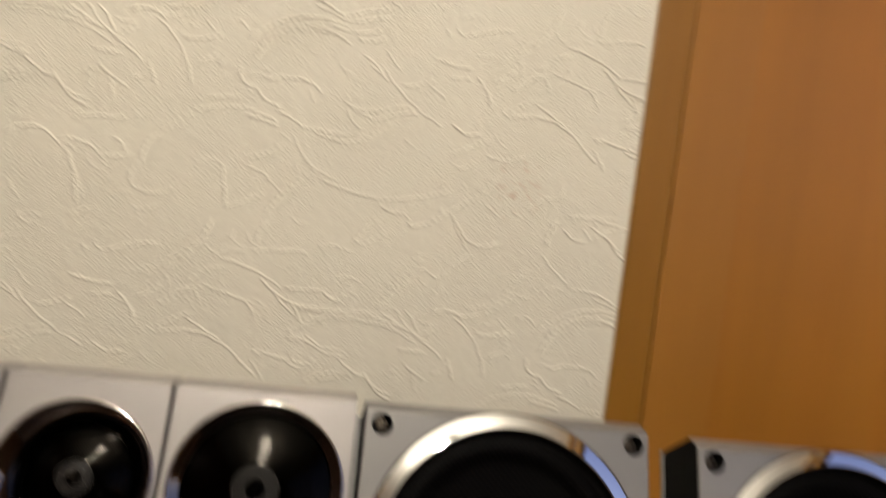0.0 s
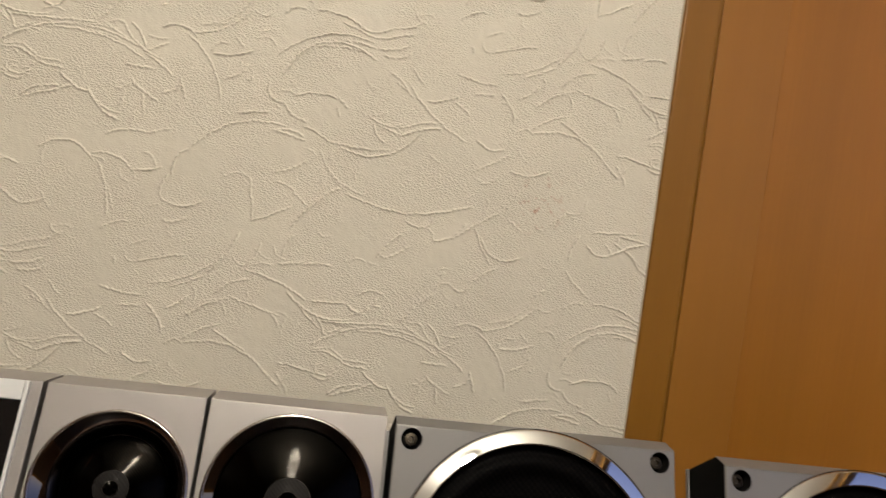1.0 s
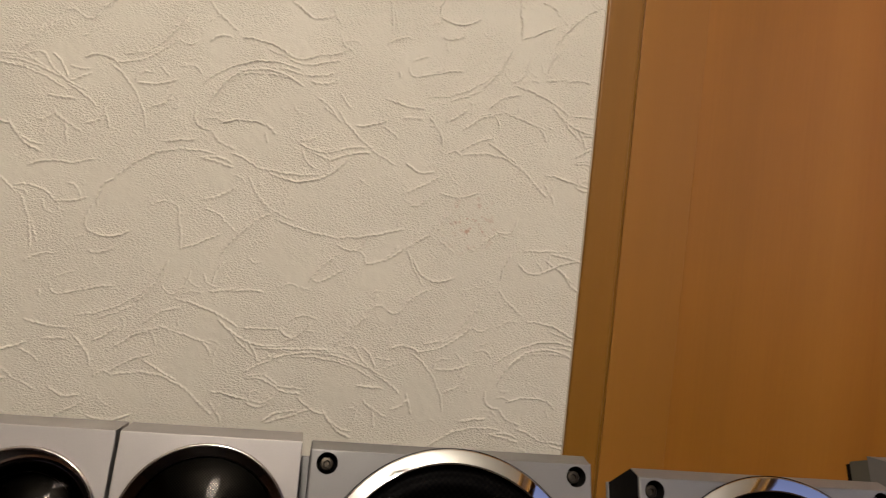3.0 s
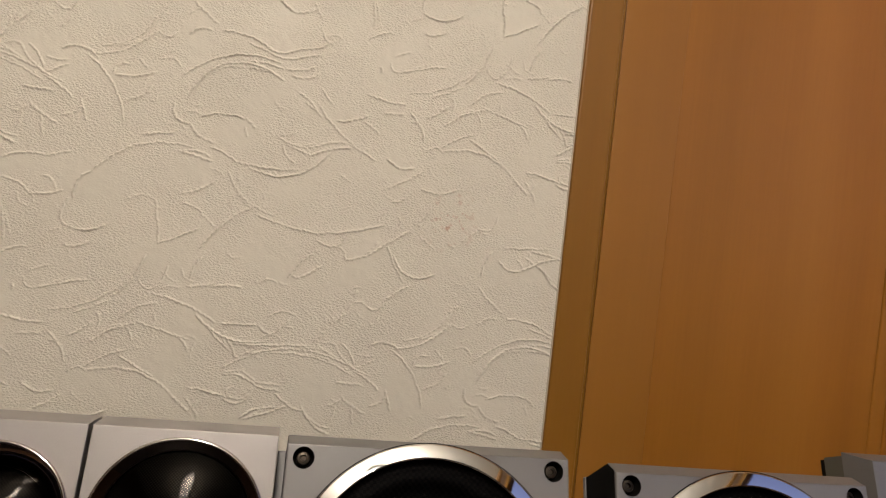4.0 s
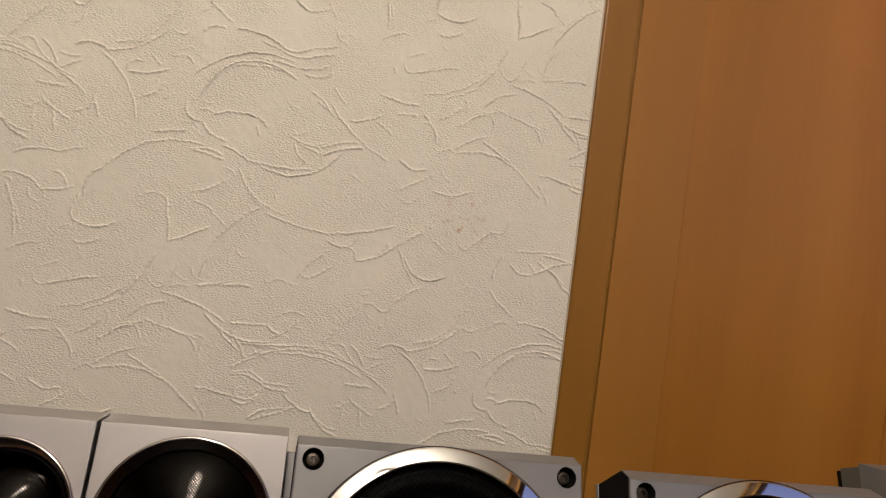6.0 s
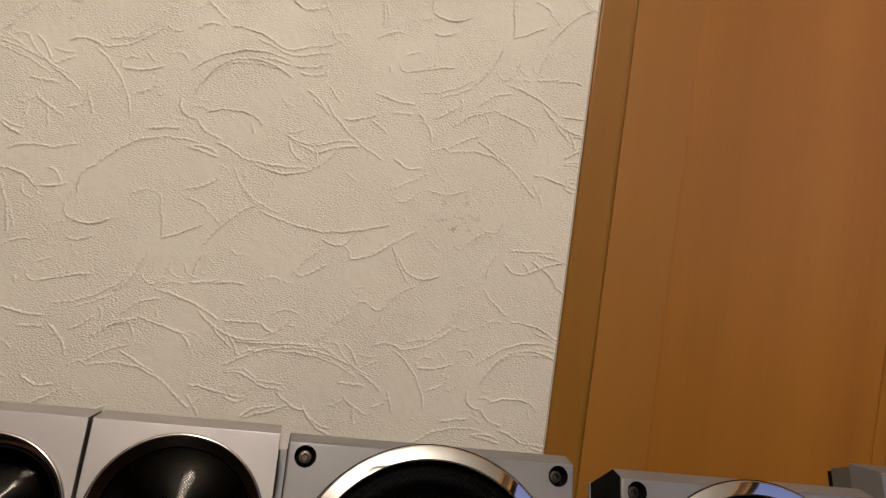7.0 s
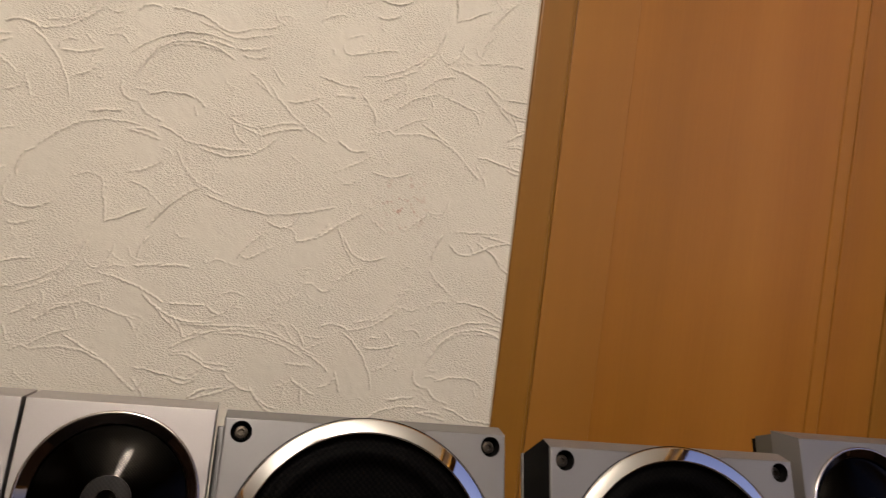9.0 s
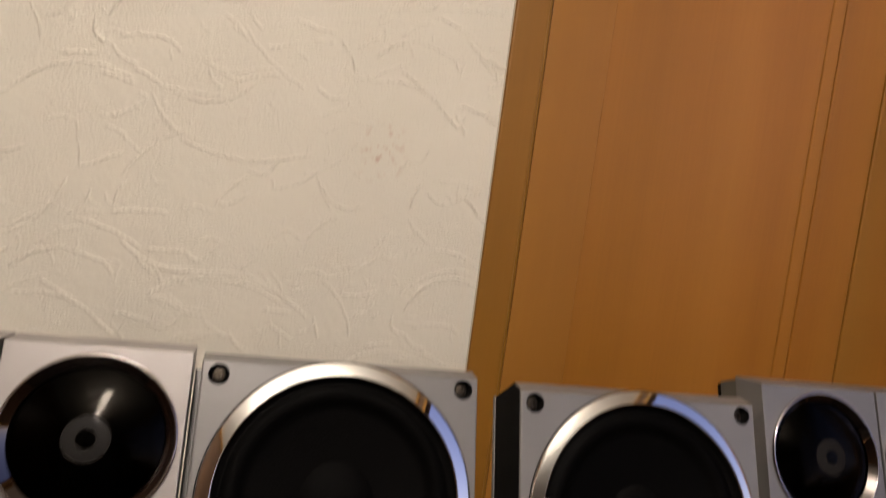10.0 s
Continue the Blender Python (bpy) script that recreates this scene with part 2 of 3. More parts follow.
# ridges of the embossed pattern, in millimetres: start x, start z, length, heading, bend
LONG_SWEEPS = [
    (-477, 1156, 96, 22, 0.15), (-617, 1251, 92, -10, 0.09), (-402, 1260, 92, 16, 0.15), (-78, 986, 85, 25, 0.24), (-291, 1002, 84, -8, 0.07),
    (-143, 1221, 83, -13, 0.16), (-499, 1023, 81, 29, -0.10), (-274, 1252, 80, -38, -0.07), (-651, 926, 80, 18, -0.19), (-651, 1258, 77, 3, -0.01),
    (-367, 1030, 72, -16, -0.14), (-261, 1122, 68, 14, -0.03), (-489, 1265, 67, -57, 0.11), (-93, 1300, 66, -20, 0.06), (-325, 1141, 66, -134, -0.07),
    (-487, 1267, 65, 29, -0.09), (-352, 1173, 61, -38, -0.14), (-321, 1134, 61, -11, -0.03), (-345, 1183, 60, 0, -0.03)]
SWEEPS = [
    (-190, 1120, 59, 44, -0.08), (-160, 1023, 57, 36, -0.12), (-423, 1019, 54, -15, 0.00), (-557, 1132, 50, -76, 0.05), (-229, 1099, 50, 31, -0.09),
    (-53, 1055, 50, -13, 0.07), (-611, 1140, 49, -8, 0.25), (-65, 1129, 49, 5, 0.01), (-126, 1294, 48, 59, -0.06), (-181, 1108, 47, -17, -0.27),
    (-308, 1213, 47, 0, -0.15), (-194, 1295, 46, 15, 0.03), (-47, 1282, 45, -43, -0.02), (-631, 1184, 44, 21, 0.00), (-143, 1248, 44, 30, 0.07),
    (-251, 1014, 44, 47, 0.03), (-44, 1107, 43, 24, 0.05), (-384, 1222, 42, 5, 0.09), (-198, 1175, 42, 31, -0.02)]
SHORT_SWEEPS = [
    (-227, 1007, 42, -33, -0.09), (-671, 1129, 42, -11, 0.05), (-655, 1110, 41, -39, -0.10), (-283, 1076, 40, 50, 0.05), (-416, 1137, 40, -81, 0.02),
    (-409, 1096, 40, 27, -0.02), (-178, 1358, 40, 6, -0.16), (-593, 946, 40, 18, 0.06), (-188, 1117, 39, -60, -0.03), (-225, 1268, 39, -7, -0.04),
    (-160, 1180, 39, 7, -0.12), (-631, 1037, 39, 15, -0.05), (-367, 958, 39, -10, 0.04), (-144, 1225, 38, 28, 0.05), (-87, 1086, 38, -41, -0.04),
    (-563, 1140, 38, -17, 0.16), (-39, 1121, 37, -33, 0.03), (-257, 948, 37, -33, -0.13), (-118, 1273, 37, 29, 0.11)]
LONG_CREASES = [
    (-115, 1237, 36, -28, 0.01), (-394, 1146, 36, 28, -0.08), (-572, 1197, 36, -39, -0.12), (-145, 998, 36, 13, -0.07), (-553, 1160, 36, 10, 0.11),
    (-315, 932, 35, 22, 0.10), (-297, 1302, 35, 22, -0.07), (-159, 1275, 34, 26, -0.02), (-630, 1249, 34, 15, 0.03), (-342, 1024, 34, 3, 0.00),
    (-661, 1023, 34, -12, 0.09), (-663, 1047, 34, -17, 0.01), (-653, 1227, 33, -16, 0.13), (-260, 1116, 33, 18, -0.31), (-661, 1030, 32, -5, 0.04),
    (-253, 1237, 32, 18, -0.08), (-600, 1211, 31, -27, -0.11), (-328, 1298, 31, 7, -0.14), (-194, 1015, 31, -7, 0.19)]
CREASES = [
    (-526, 1240, 31, -33, 0.07), (-334, 976, 31, -13, 0.17), (-399, 1187, 31, -11, -0.01), (-180, 1255, 31, -58, 0.09), (-185, 1061, 30, 37, 0.07),
    (-218, 962, 30, -33, -0.06), (-135, 974, 29, 38, -0.08), (-489, 1130, 29, 65, 0.17), (-517, 953, 29, -12, -0.15), (-434, 1198, 28, 10, 0.00),
    (-392, 1214, 28, -32, -0.12), (-371, 1194, 28, -23, 0.05), (-618, 954, 28, -17, -0.03), (-80, 932, 28, -2, 0.14), (-308, 1281, 28, 13, -0.09),
    (-527, 1129, 28, 13, -0.05), (-77, 1124, 28, -109, -0.08), (-275, 1076, 27, 33, -0.05), (-492, 1130, 27, -96, -0.16)]
SHORT_CREASES = [
    (-36, 1312, 27, 4, 0.05), (-620, 1022, 27, 13, -0.13), (-96, 1146, 26, 37, -0.31), (-69, 1115, 26, -18, -0.16), (-442, 1134, 26, 7, 0.16),
    (-248, 1011, 26, -28, -0.02), (-548, 1070, 26, 21, 0.13), (-448, 1009, 26, -21, 0.37), (-616, 1288, 25, 9, 0.16), (-308, 1026, 25, 5, -0.36),
    (-654, 1234, 25, 29, 0.02), (-542, 1228, 25, -2, 0.02), (-91, 1305, 25, 63, -0.09), (-304, 969, 24, -5, -0.00), (-409, 1231, 24, -45, -0.27),
    (-518, 1166, 24, 17, 0.00), (-368, 948, 24, -57, 0.05), (-493, 1085, 24, 15, -0.13), (-162, 1253, 24, 36, -0.04)]
FLECKS = [
    (-223, 1014, 24, -54, 0.09), (-378, 1057, 24, 12, -0.05), (-623, 1084, 23, 20, -0.07), (-651, 1203, 23, 5, -0.18), (-49, 1340, 23, -113, -0.05),
    (-622, 954, 23, -52, -0.12), (-329, 953, 22, 10, -0.18), (-293, 1259, 22, -36, 0.06), (-621, 1218, 22, -8, -0.03), (-207, 991, 21, 28, -0.01),
    (-261, 1213, 21, 8, 0.04), (-111, 1131, 21, 45, -0.03), (-492, 1223, 21, -71, -0.02), (-604, 998, 21, -35, 0.03), (-527, 1207, 21, -76, 0.02),
    (-62, 1202, 21, -39, 0.00), (-221, 1046, 21, 23, 0.37), (-68, 1263, 21, -47, 0.12), (-401, 1300, 20, 20, 0.17)]
SMALL_FLECKS = [
    (-188, 953, 20, 37, -0.14), (-546, 987, 20, -30, 0.05), (-156, 1132, 19, -35, -0.05), (-390, 1137, 19, -21, 0.07), (-56, 1383, 19, -39, 0.00),
    (-423, 1059, 19, -6, -0.35), (-524, 998, 19, 6, 0.01), (-202, 1054, 18, 22, -0.34), (-189, 1163, 18, 29, -0.12), (-335, 1008, 18, -61, 0.05),
    (-430, 1297, 18, 9, -0.25), (-303, 1013, 18, 6, 0.18), (-466, 1252, 18, 34, 0.26), (-207, 1005, 18, 0, -0.06), (-326, 992, 18, 27, -0.05),
    (-424, 1272, 18, -16, 0.24), (-590, 1014, 18, -47, -0.06), (-518, 1148, 18, -43, 0.23), (-520, 1057, 17, 24, 0.05)]
TINY_FLECKS = [
    (-128, 1129, 17, 7, -0.30), (-308, 1214, 17, 21, -0.06), (-114, 1057, 17, 50, 0.00), (-80, 971, 17, -3, 0.16), (-606, 1275, 17, 50, 0.00),
    (-403, 1319, 16, 7, 0.32), (-159, 1219, 16, 7, 0.21), (-242, 1012, 16, -18, 0.29), (-309, 1067, 15, 8, 0.27), (-46, 1189, 15, 53, 0.00),
    (-206, 1303, 14, -34, -0.30), (-237, 1111, 14, -56, 0.14), (-650, 1202, 14, 39, 0.15), (-594, 1069, 14, -45, -0.21), (-246, 1185, 14, -30, 0.01),
    (-229, 950, 14, 36, -0.02), (-330, 952, 13, 42, 0.40), (-23, 974, 13, -42, 0.00), (-541, 1202, 13, -103, 0.00)]
REPEAT_X, DROP_X, DROP_Z = 0.6365, 0.3183, -0.253
# lean of the door and wall edge, set to fit the camera's view
FITTED_LEAN = -0.0096


def smooth_field(rng, shape, cell):
    """Soft random field with lumps of about `cell` samples, between -1 and 1."""
    n, m = shape[0] // cell + 3, shape[1] // cell + 3
    g = rng.uniform(-1, 1, (n, m))
    a, b = np.arange(shape[0]) / cell, np.arange(shape[1]) / cell
    i, j = a.astype(int), b.astype(int)
    u, v = a - i, b - j
    u, v = (u * u * (3 - 2 * u))[:, None], (v * v * (3 - 2 * v))[None, :]
    return (g[np.ix_(i, j)] * (1 - u) * (1 - v) + g[np.ix_(i + 1, j)] * u * (1 - v) + g[np.ix_(i, j + 1)] * (1 - u) * v + g[np.ix_(i + 1, j + 1)] * u * v)


def stroke_points(rng, x, z, length, heading, bend, wiggle):
    n = max(8, int(length / 0.0008))
    s = np.linspace(0, 1, n)
    along, off = s * length, 4 * bend * length * s * (1 - s)
    for waves, size in ((length / 0.022, 0.9), (length / 0.0065, 0.6)):
        off = off + wiggle * size * np.sin(2 * np.pi * (waves * s + rng.random())) * rng.uniform(0.4, 1)
    rough = np.cumsum(rng.normal(0, 1, n))
    rough = rough - np.linspace(rough[0], rough[-1], n)
    off = off + wiggle * 0.22 * rough * rng.uniform(0.4, 1.2) + 0.00016 * rng.normal(0, 1, n)
    bow = 4 * bend * length * s * (1 - s)
    off = bow + (off - bow) * np.clip(np.minimum(s, 1 - s) * 6, 0, 1)
    c, d = math.cos(heading), math.sin(heading)
    return x + along * c - off * d, z + along * d + off * c


def ridge_field(xs, zs):
    """Height of the embossed pattern over the grid xs, zs, repeated as the paper repeats."""
    rng = np.random.RandomState(5)
    strokes = []
    classes = ((LONG_SWEEPS, 0.00150), (SWEEPS, 0.00150), (SHORT_SWEEPS, 0.00150), (LONG_CREASES, 0.00150), (CREASES, 0.00145), (SHORT_CREASES, 0.0014),
               (FLECKS, 0.0013), (SMALL_FLECKS, 0.0011), (TINY_FLECKS, 0.0010))
    for rows, tall in classes:
        for x, z, length, heading, bend in rows:
            p = stroke_points(rng, x / 1000, z / 1000, length / 1000, radians(heading), bend, 0.0005)
            upper = 1 if abs(heading) < 90 else -1
            side = upper if rng.random() < 0.85 else -upper
            strokes.append((p, tall * rng.uniform(0.7, 1.2), rng.uniform(0.00058, 0.00078), side))
            if length > 40 and rng.random() < 0.3:
                a, off = rng.uniform(0.1, 0.45), rng.choice([-1, 1]) * rng.uniform(0.003, 0.005)
                k0, k1 = int(a * len(p[0])), int((a + rng.uniform(0.3, 0.5)) * len(p[0]))
                lean = np.linspace(0.25, 1, max(k1 - k0, 1)) * off
                c, d = math.cos(radians(heading)), math.sin(radians(heading))
                strokes.append(((p[0][k0:k1] - lean * d, p[1][k0:k1] + lean * c), tall * 0.5, 0.0008, side))
    ends = [(p[0][k], p[1][k]) for p, *_ in strokes for k in (0, -1)]
    for i in range(80):
        x, z = rng.uniform(-0.63, 0.0), rng.uniform(1.05, 1.302)
        if i % 3:
            x, z = ends[rng.randint(len(ends))]
            x, z = x + rng.normal(0, 0.012), z + rng.normal(0, 0.009)
        p = stroke_points(rng, x, z, rng.uniform(0.005, 0.018), rng.normal(-0.15, 0.7), rng.uniform(-0.25, 0.25), 0.0006)
        strokes.append((p, rng.uniform(0.0003, 0.0008), rng.uniform(0.0006, 0.0008), rng.choice([-1, 1])))
    high = np.zeros((len(zs), len(xs)))
    pad = 0.011
    for (px, pz), tall, width, side in strokes:
        s = np.linspace(0, 1, len(px))
        fade = np.clip(np.minimum(s, 1 - s) * 8 + 0.42, 0, 1) * (0.80 + 0.22 * np.sin(9 * s + px[0] * 900) + 0.22 * np.sin(len(px) * 0.9 * s + px[0] * 500))
        tx, tz = np.gradient(px), np.gradient(pz)
        for i in range(-2, 3):
            for j in range(-2, 3):
                ox, oz = i * REPEAT_X + (j % 2) * DROP_X, j * DROP_Z
                a0, a1 = np.searchsorted(xs, (px.min() + ox - pad, px.max() + ox + pad))
                b0, b1 = np.searchsorted(zs, (pz.min() + oz - pad, pz.max() + oz + pad))
                if a1 - a0 < 3 or b1 - b0 < 3:
                    continue
                dx = xs[a0:a1][None, :, None] - (px + ox)
                dz = zs[b0:b1][:, None, None] - (pz + oz)
                near = dx * dx + dz * dz
                k = near.argmin(2)
                d2 = np.take_along_axis(near, k[:, :, None], 2)[:, :, 0]
                cross = np.take_along_axis(tx * dz - tz * dx, k[:, :, None], 2)[:, :, 0]
                w = np.where(cross * side > 0, width * 1.7, width * 1.2)
                bump = fade[k] * tall * (np.exp(-(d2 / (w * w)) ** 1.5) + np.where(cross * side > 0, 0.10, 0.0) * np.exp(-d2 / 0.004 ** 2))
                patch = high[b0:b1, a0:a1]
                np.maximum(patch, bump, out=patch)
    return high


def papered_wall():
    step = 0.00055
    fine_x, fine_z = np.arange(-0.705, 0.0, step), np.arange(0.895, 1.43, step)
    xs = np.concatenate([np.linspace(X0, -0.71, 40), fine_x, [0.0]])
    zs = np.concatenate([np.linspace(0, 0.89, 30), fine_z, np.linspace(1.435, HIGH, 30)])
    high = ridge_field(xs, zs)
    rng = np.random.RandomState(11)
    high += 0.00020 * smooth_field(rng, high.shape, 40) + 0.00010 * smooth_field(rng, high.shape, 9)
    gx, gz = np.meshgrid(xs, zs)
    near = np.clip((gx + 0.15) / 0.15, 0, 1)
    gx = gx + near * near * FITTED_LEAN * (gz - 0.95)
    co = np.stack([gx, -high, gz], 2).reshape(-1, 3)
    n, m = high.shape
    idx = np.arange(n * m).reshape(n, m)
    quads = np.stack([idx[:-1, :-1], idx[:-1, 1:], idx[1:, 1:], idx[1:, :-1]], 2).reshape(-1, 4)
    back = np.array([(x, y, z) for x in (X0, -0.004) for y in (0.004, 0.12) for z in (0, HIGH)])
    k = n * m
    sides = np.array([(0, 1, 3, 2), (4, 6, 7, 5), (0, 4, 5, 1), (2, 3, 7, 6), (0, 2, 6, 4), (1, 5, 7, 3)]) + k
    faces = np.concatenate([quads, sides])
    me = bpy.data.meshes.new("wall_north")
    me.vertices.add(k + 8)
    me.vertices.foreach_set("co", np.concatenate([co, back]).ravel())
    me.loops.add(faces.size)
    me.loops.foreach_set("vertex_index", faces.ravel().astype(np.int32))
    me.polygons.add(len(faces))
    me.polygons.foreach_set("loop_start", (np.arange(len(faces)) * 4).astype(np.int32))
    me.update(calc_edges=True)
    me.materials.append(WALLPAPER)
    me.shade_smooth()
    return tagged(new("wall_north", me), "cream embossed wallpaper with trowelled ridge pattern on wall", "wall", kind="structure")


def structure(name, bm, mat, label, category):
    return tagged(part(name, bm, mat), label, category, kind="structure")


papered_wall()
structure("wall_north_right", box(DOOR_END, 0, 0, X1, 0.12, HIGH), WALLPAPER, "plain cream papered wall beyond the closet door", "wall")
structure("wall_north_over_door", box(0, 0, DOOR_HIGH + 0.04, DOOR_END, 0.12, HIGH), WALLPAPER, "cream papered wall over the closet door", "wall")
# unseen black panel added behind the door to stop sky light leaking in
structure("gap_blocker", box(-0.05, 0.125, 0, DOOR_END + 0.05, 0.14, HIGH), BLACK, "unseen black panel that keeps sky light out of the door gaps", "wall")
structure("floor", box(X0, Y0, -0.1, X1, 0.12, 0), FLOOR_WOOD, "unseen brown wooden floor of the room, darkened for the ring reflections", "floor")
structure("ceiling", box(X0, Y0, HIGH + 0.004, X1, 0.12, HIGH + 0.1), CEILING_PAINT, "cream papered ceiling of the room", "ceiling")
structure("wall_west", box(X0 - 0.1, Y0, 0, X0 - 0.002, 0.12, HIGH), DARK_SURROUND, "unseen side wall of the room, dark for the ring reflections", "wall")
structure("wall_south", box(X0, Y0 - 0.1, 0, X1, Y0 - 0.002, HIGH), FAR_SURROUND, "unseen wall at the room's far end, toned for the ring reflections", "wall")

for name, b in (("cornice_north", (X0, -0.022, HIGH - 0.04, X1, -0.001, HIGH)), ("cornice_east", (X1 - 0.022, Y0, HIGH - 0.04, X1, -0.024, HIGH)),
                ("cornice_west", (X0, Y0, HIGH - 0.04, X0 + 0.022, -0.024, HIGH))):
    structure(name, box(*b, 0.003), CASING_WOOD, "brown wooden cornice under the ceiling", "trim")

# side wall with a window
WY0, WY1, WZ0, WZ1 = -2.6, -0.55, 1.0, 2.28
east = bmesh.new()
for y0, y1, z0, z1 in ((Y0, WY0, 0, HIGH), (WY1, 0.12, 0, HIGH), (WY0, WY1, 0, WZ0), (WY0, WY1, WZ1, HIGH)):
    piece = box(X1 + 0.002, y0, z0, X1 + 0.12, y1, z1)
    me = bpy.data.meshes.new("piece")
    piece.to_mesh(me)
    piece.free()
    east.from_mesh(me)
    bpy.data.meshes.remove(me)
structure("wall_east", east, DARK_SURROUND, "unseen side wall with a window opening, dark for the ring reflections", "wall")
window = thing("window_1", pose(X1, 0, 0), "wood-framed window with dusk sky outside", "window", kind="structure")
for z0, z1 in ((WZ0, WZ0 + 0.05), (WZ1 - 0.05, WZ1)):
    part("window_frame", box(0.0, WY0, z0, 0.09, WY1, z1, 0.003), CASING_WOOD, window)
for y0 in (WY0, (WY0 + WY1) / 2 - 0.025, WY1 - 0.05):
    part("window_frame", box(0.004, y0, WZ0 + 0.05, 0.086, y0 + 0.05, WZ1 - 0.05, 0.003), CASING_WOOD, window)

# closet door: casing, leaves with veneer boards
FITTED_POSE = pose(-0.95 * FITTED_LEAN, 0, 0, 0, math.degrees(FITTED_LEAN), 0)
casing = thing("door_casing", FITTED_POSE, "honey-brown wooden casing round the closet door", "door frame", kind="structure")
part("jamb", box(0.0012, -0.0035, 0, 0.0402, 0.11, DOOR_HIGH + 0.04, 0.0024, 3), CASING_WOOD, casing)
part("jamb", box(DOOR_END - 0.0402, -0.0035, 0, DOOR_END - 0.001, 0.11, DOOR_HIGH + 0.04, 0.0024, 3), CASING_WOOD, casing)
part("head", box(0.0417, -0.003, DOOR_HIGH, DOOR_END - 0.0417, 0.11, DOOR_HIGH + 0.039, 0.002), CASING_WOOD, casing)
structure("trim_caulk", box(-0.0006, -0.0010, 0, 0.0011, 0.0, DOOR_HIGH + 0.03, 0.0003), CAULK, "thin cream sealant bead along the casing", "trim").matrix_world = FITTED_POSE
part("stop", box(0.0395, 0.0066, 0, 0.0460, 0.05, DOOR_HIGH), CASING_WOOD, casing)


def door_leaf(name, x0, x1, joints, label, edge):
    leaf = thing(name, FITTED_POSE, label, "door", kind="structure")
    part("core", box(x0 + 0.012, 0.012, 0.006, x1 - 0.001, 0.036, DOOR_HIGH - 0.006), DOOR_WOOD, leaf)
    cuts = [(x0, 0)] + joints + [(x1, 0)]
    for (a, ga), (b, gb) in zip(cuts, cuts[1:]):
        part("veneer_board", box(a + ga / 2, 0.0035, 0.006, b - gb / 2, 0.0118, DOOR_HIGH - 0.006, edge, 3), PALE_VENEER if b - a < 0.08 and a < 0.1 else DOOR_WOOD, leaf)
    return leaf


door_leaf("door_1", 0.0456, 0.4040, [(0.1205, 0.0)], "honey-brown veneered folding closet door leaf, closed", 0.0005)
door_leaf("door_2", 0.4060, 0.7640, [(0.4255, 0.0011), (0.5015, 0.0023)], "honey-brown folding closet door leaf with grooves, closed", 0.0022)

# ceiling light
lamp_thing = thing("ceiling_light", pose(*LAMP_AT), "small round white ceiling light, switched on", "ceiling light")
# unseen base, made wide to keep the diffuser's light off the ceiling
part("base", lathe([(0.0, 0.0), (0.076, 0.0), (0.082, 0.006), (0.082, 0.085), (0.076, 0.094), (0.0, 0.098)], 48), PALE, lamp_thing).rotation_euler = (radians(-90), 0, 0)
glow, gt, gp = material("lit_diffuser")
gp.inputs["Base Color"].default_value = (0.9, 0.88, 0.82, 1)
gp.inputs["Emission Color"].default_value = (*LAMP_COLOUR, 1)
gp.inputs["Emission Strength"].default_value = LAMP_STRENGTH
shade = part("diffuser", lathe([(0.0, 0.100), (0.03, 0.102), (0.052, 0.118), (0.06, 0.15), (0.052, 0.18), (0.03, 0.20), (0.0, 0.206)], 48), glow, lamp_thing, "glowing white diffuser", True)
shade.rotation_euler = (radians(-90), 0, 0)

# ---- the shelf and the audio row ----
SHELF = 0.75
board = thing("low_shelf", pose(0, 0, 0), "dark brown wooden shelf under the speaker row", "shelf")
part("top", box(-1.0, -0.43, SHELF - 0.03, 0.75, -0.02, SHELF, 0.003), SHELF_WOOD, board)
for x in (-0.98, 0.70):
    part("side_panel", box(x, -0.41, 0, x + 0.03, -0.03, SHELF - 0.0302, 0.002), SHELF_WOOD, board)

LEAN = 21.0
LEAN_SIN, LEAN_COS = math.sin(radians(LEAN)), math.cos(radians(LEAN))
TILT_DROP = LEAN_SIN / LEAN_COS


def leaned(u, y, z=1.0):
    """Pose of a case that leans back, its origin at the top edge of the front."""
    return pose(u, y, z, -LEAN, 0, 0)


def foot_of(z):
    return -(z - SHELF) / LEAN_COS


def screw(x, z, parent):
    recess = part("screw_recess", lathe([(0.0066, -0.0001), (0.0063, 0.001), (0.006, 0.009), (0.0, 0.009)], 24, (x, 0, z)), BLACK, parent, "black screw recess", True)
    part("screw", lathe([(0.0042, 0.0088), (0.0042, 0.0060), (0.0036, 0.0052), (0.0020, 0.0050), (0.0017, 0.0068), (0.0, 0.0068)], 20, (x, 0, z)), STEEL, recess, "dull steel screw head")


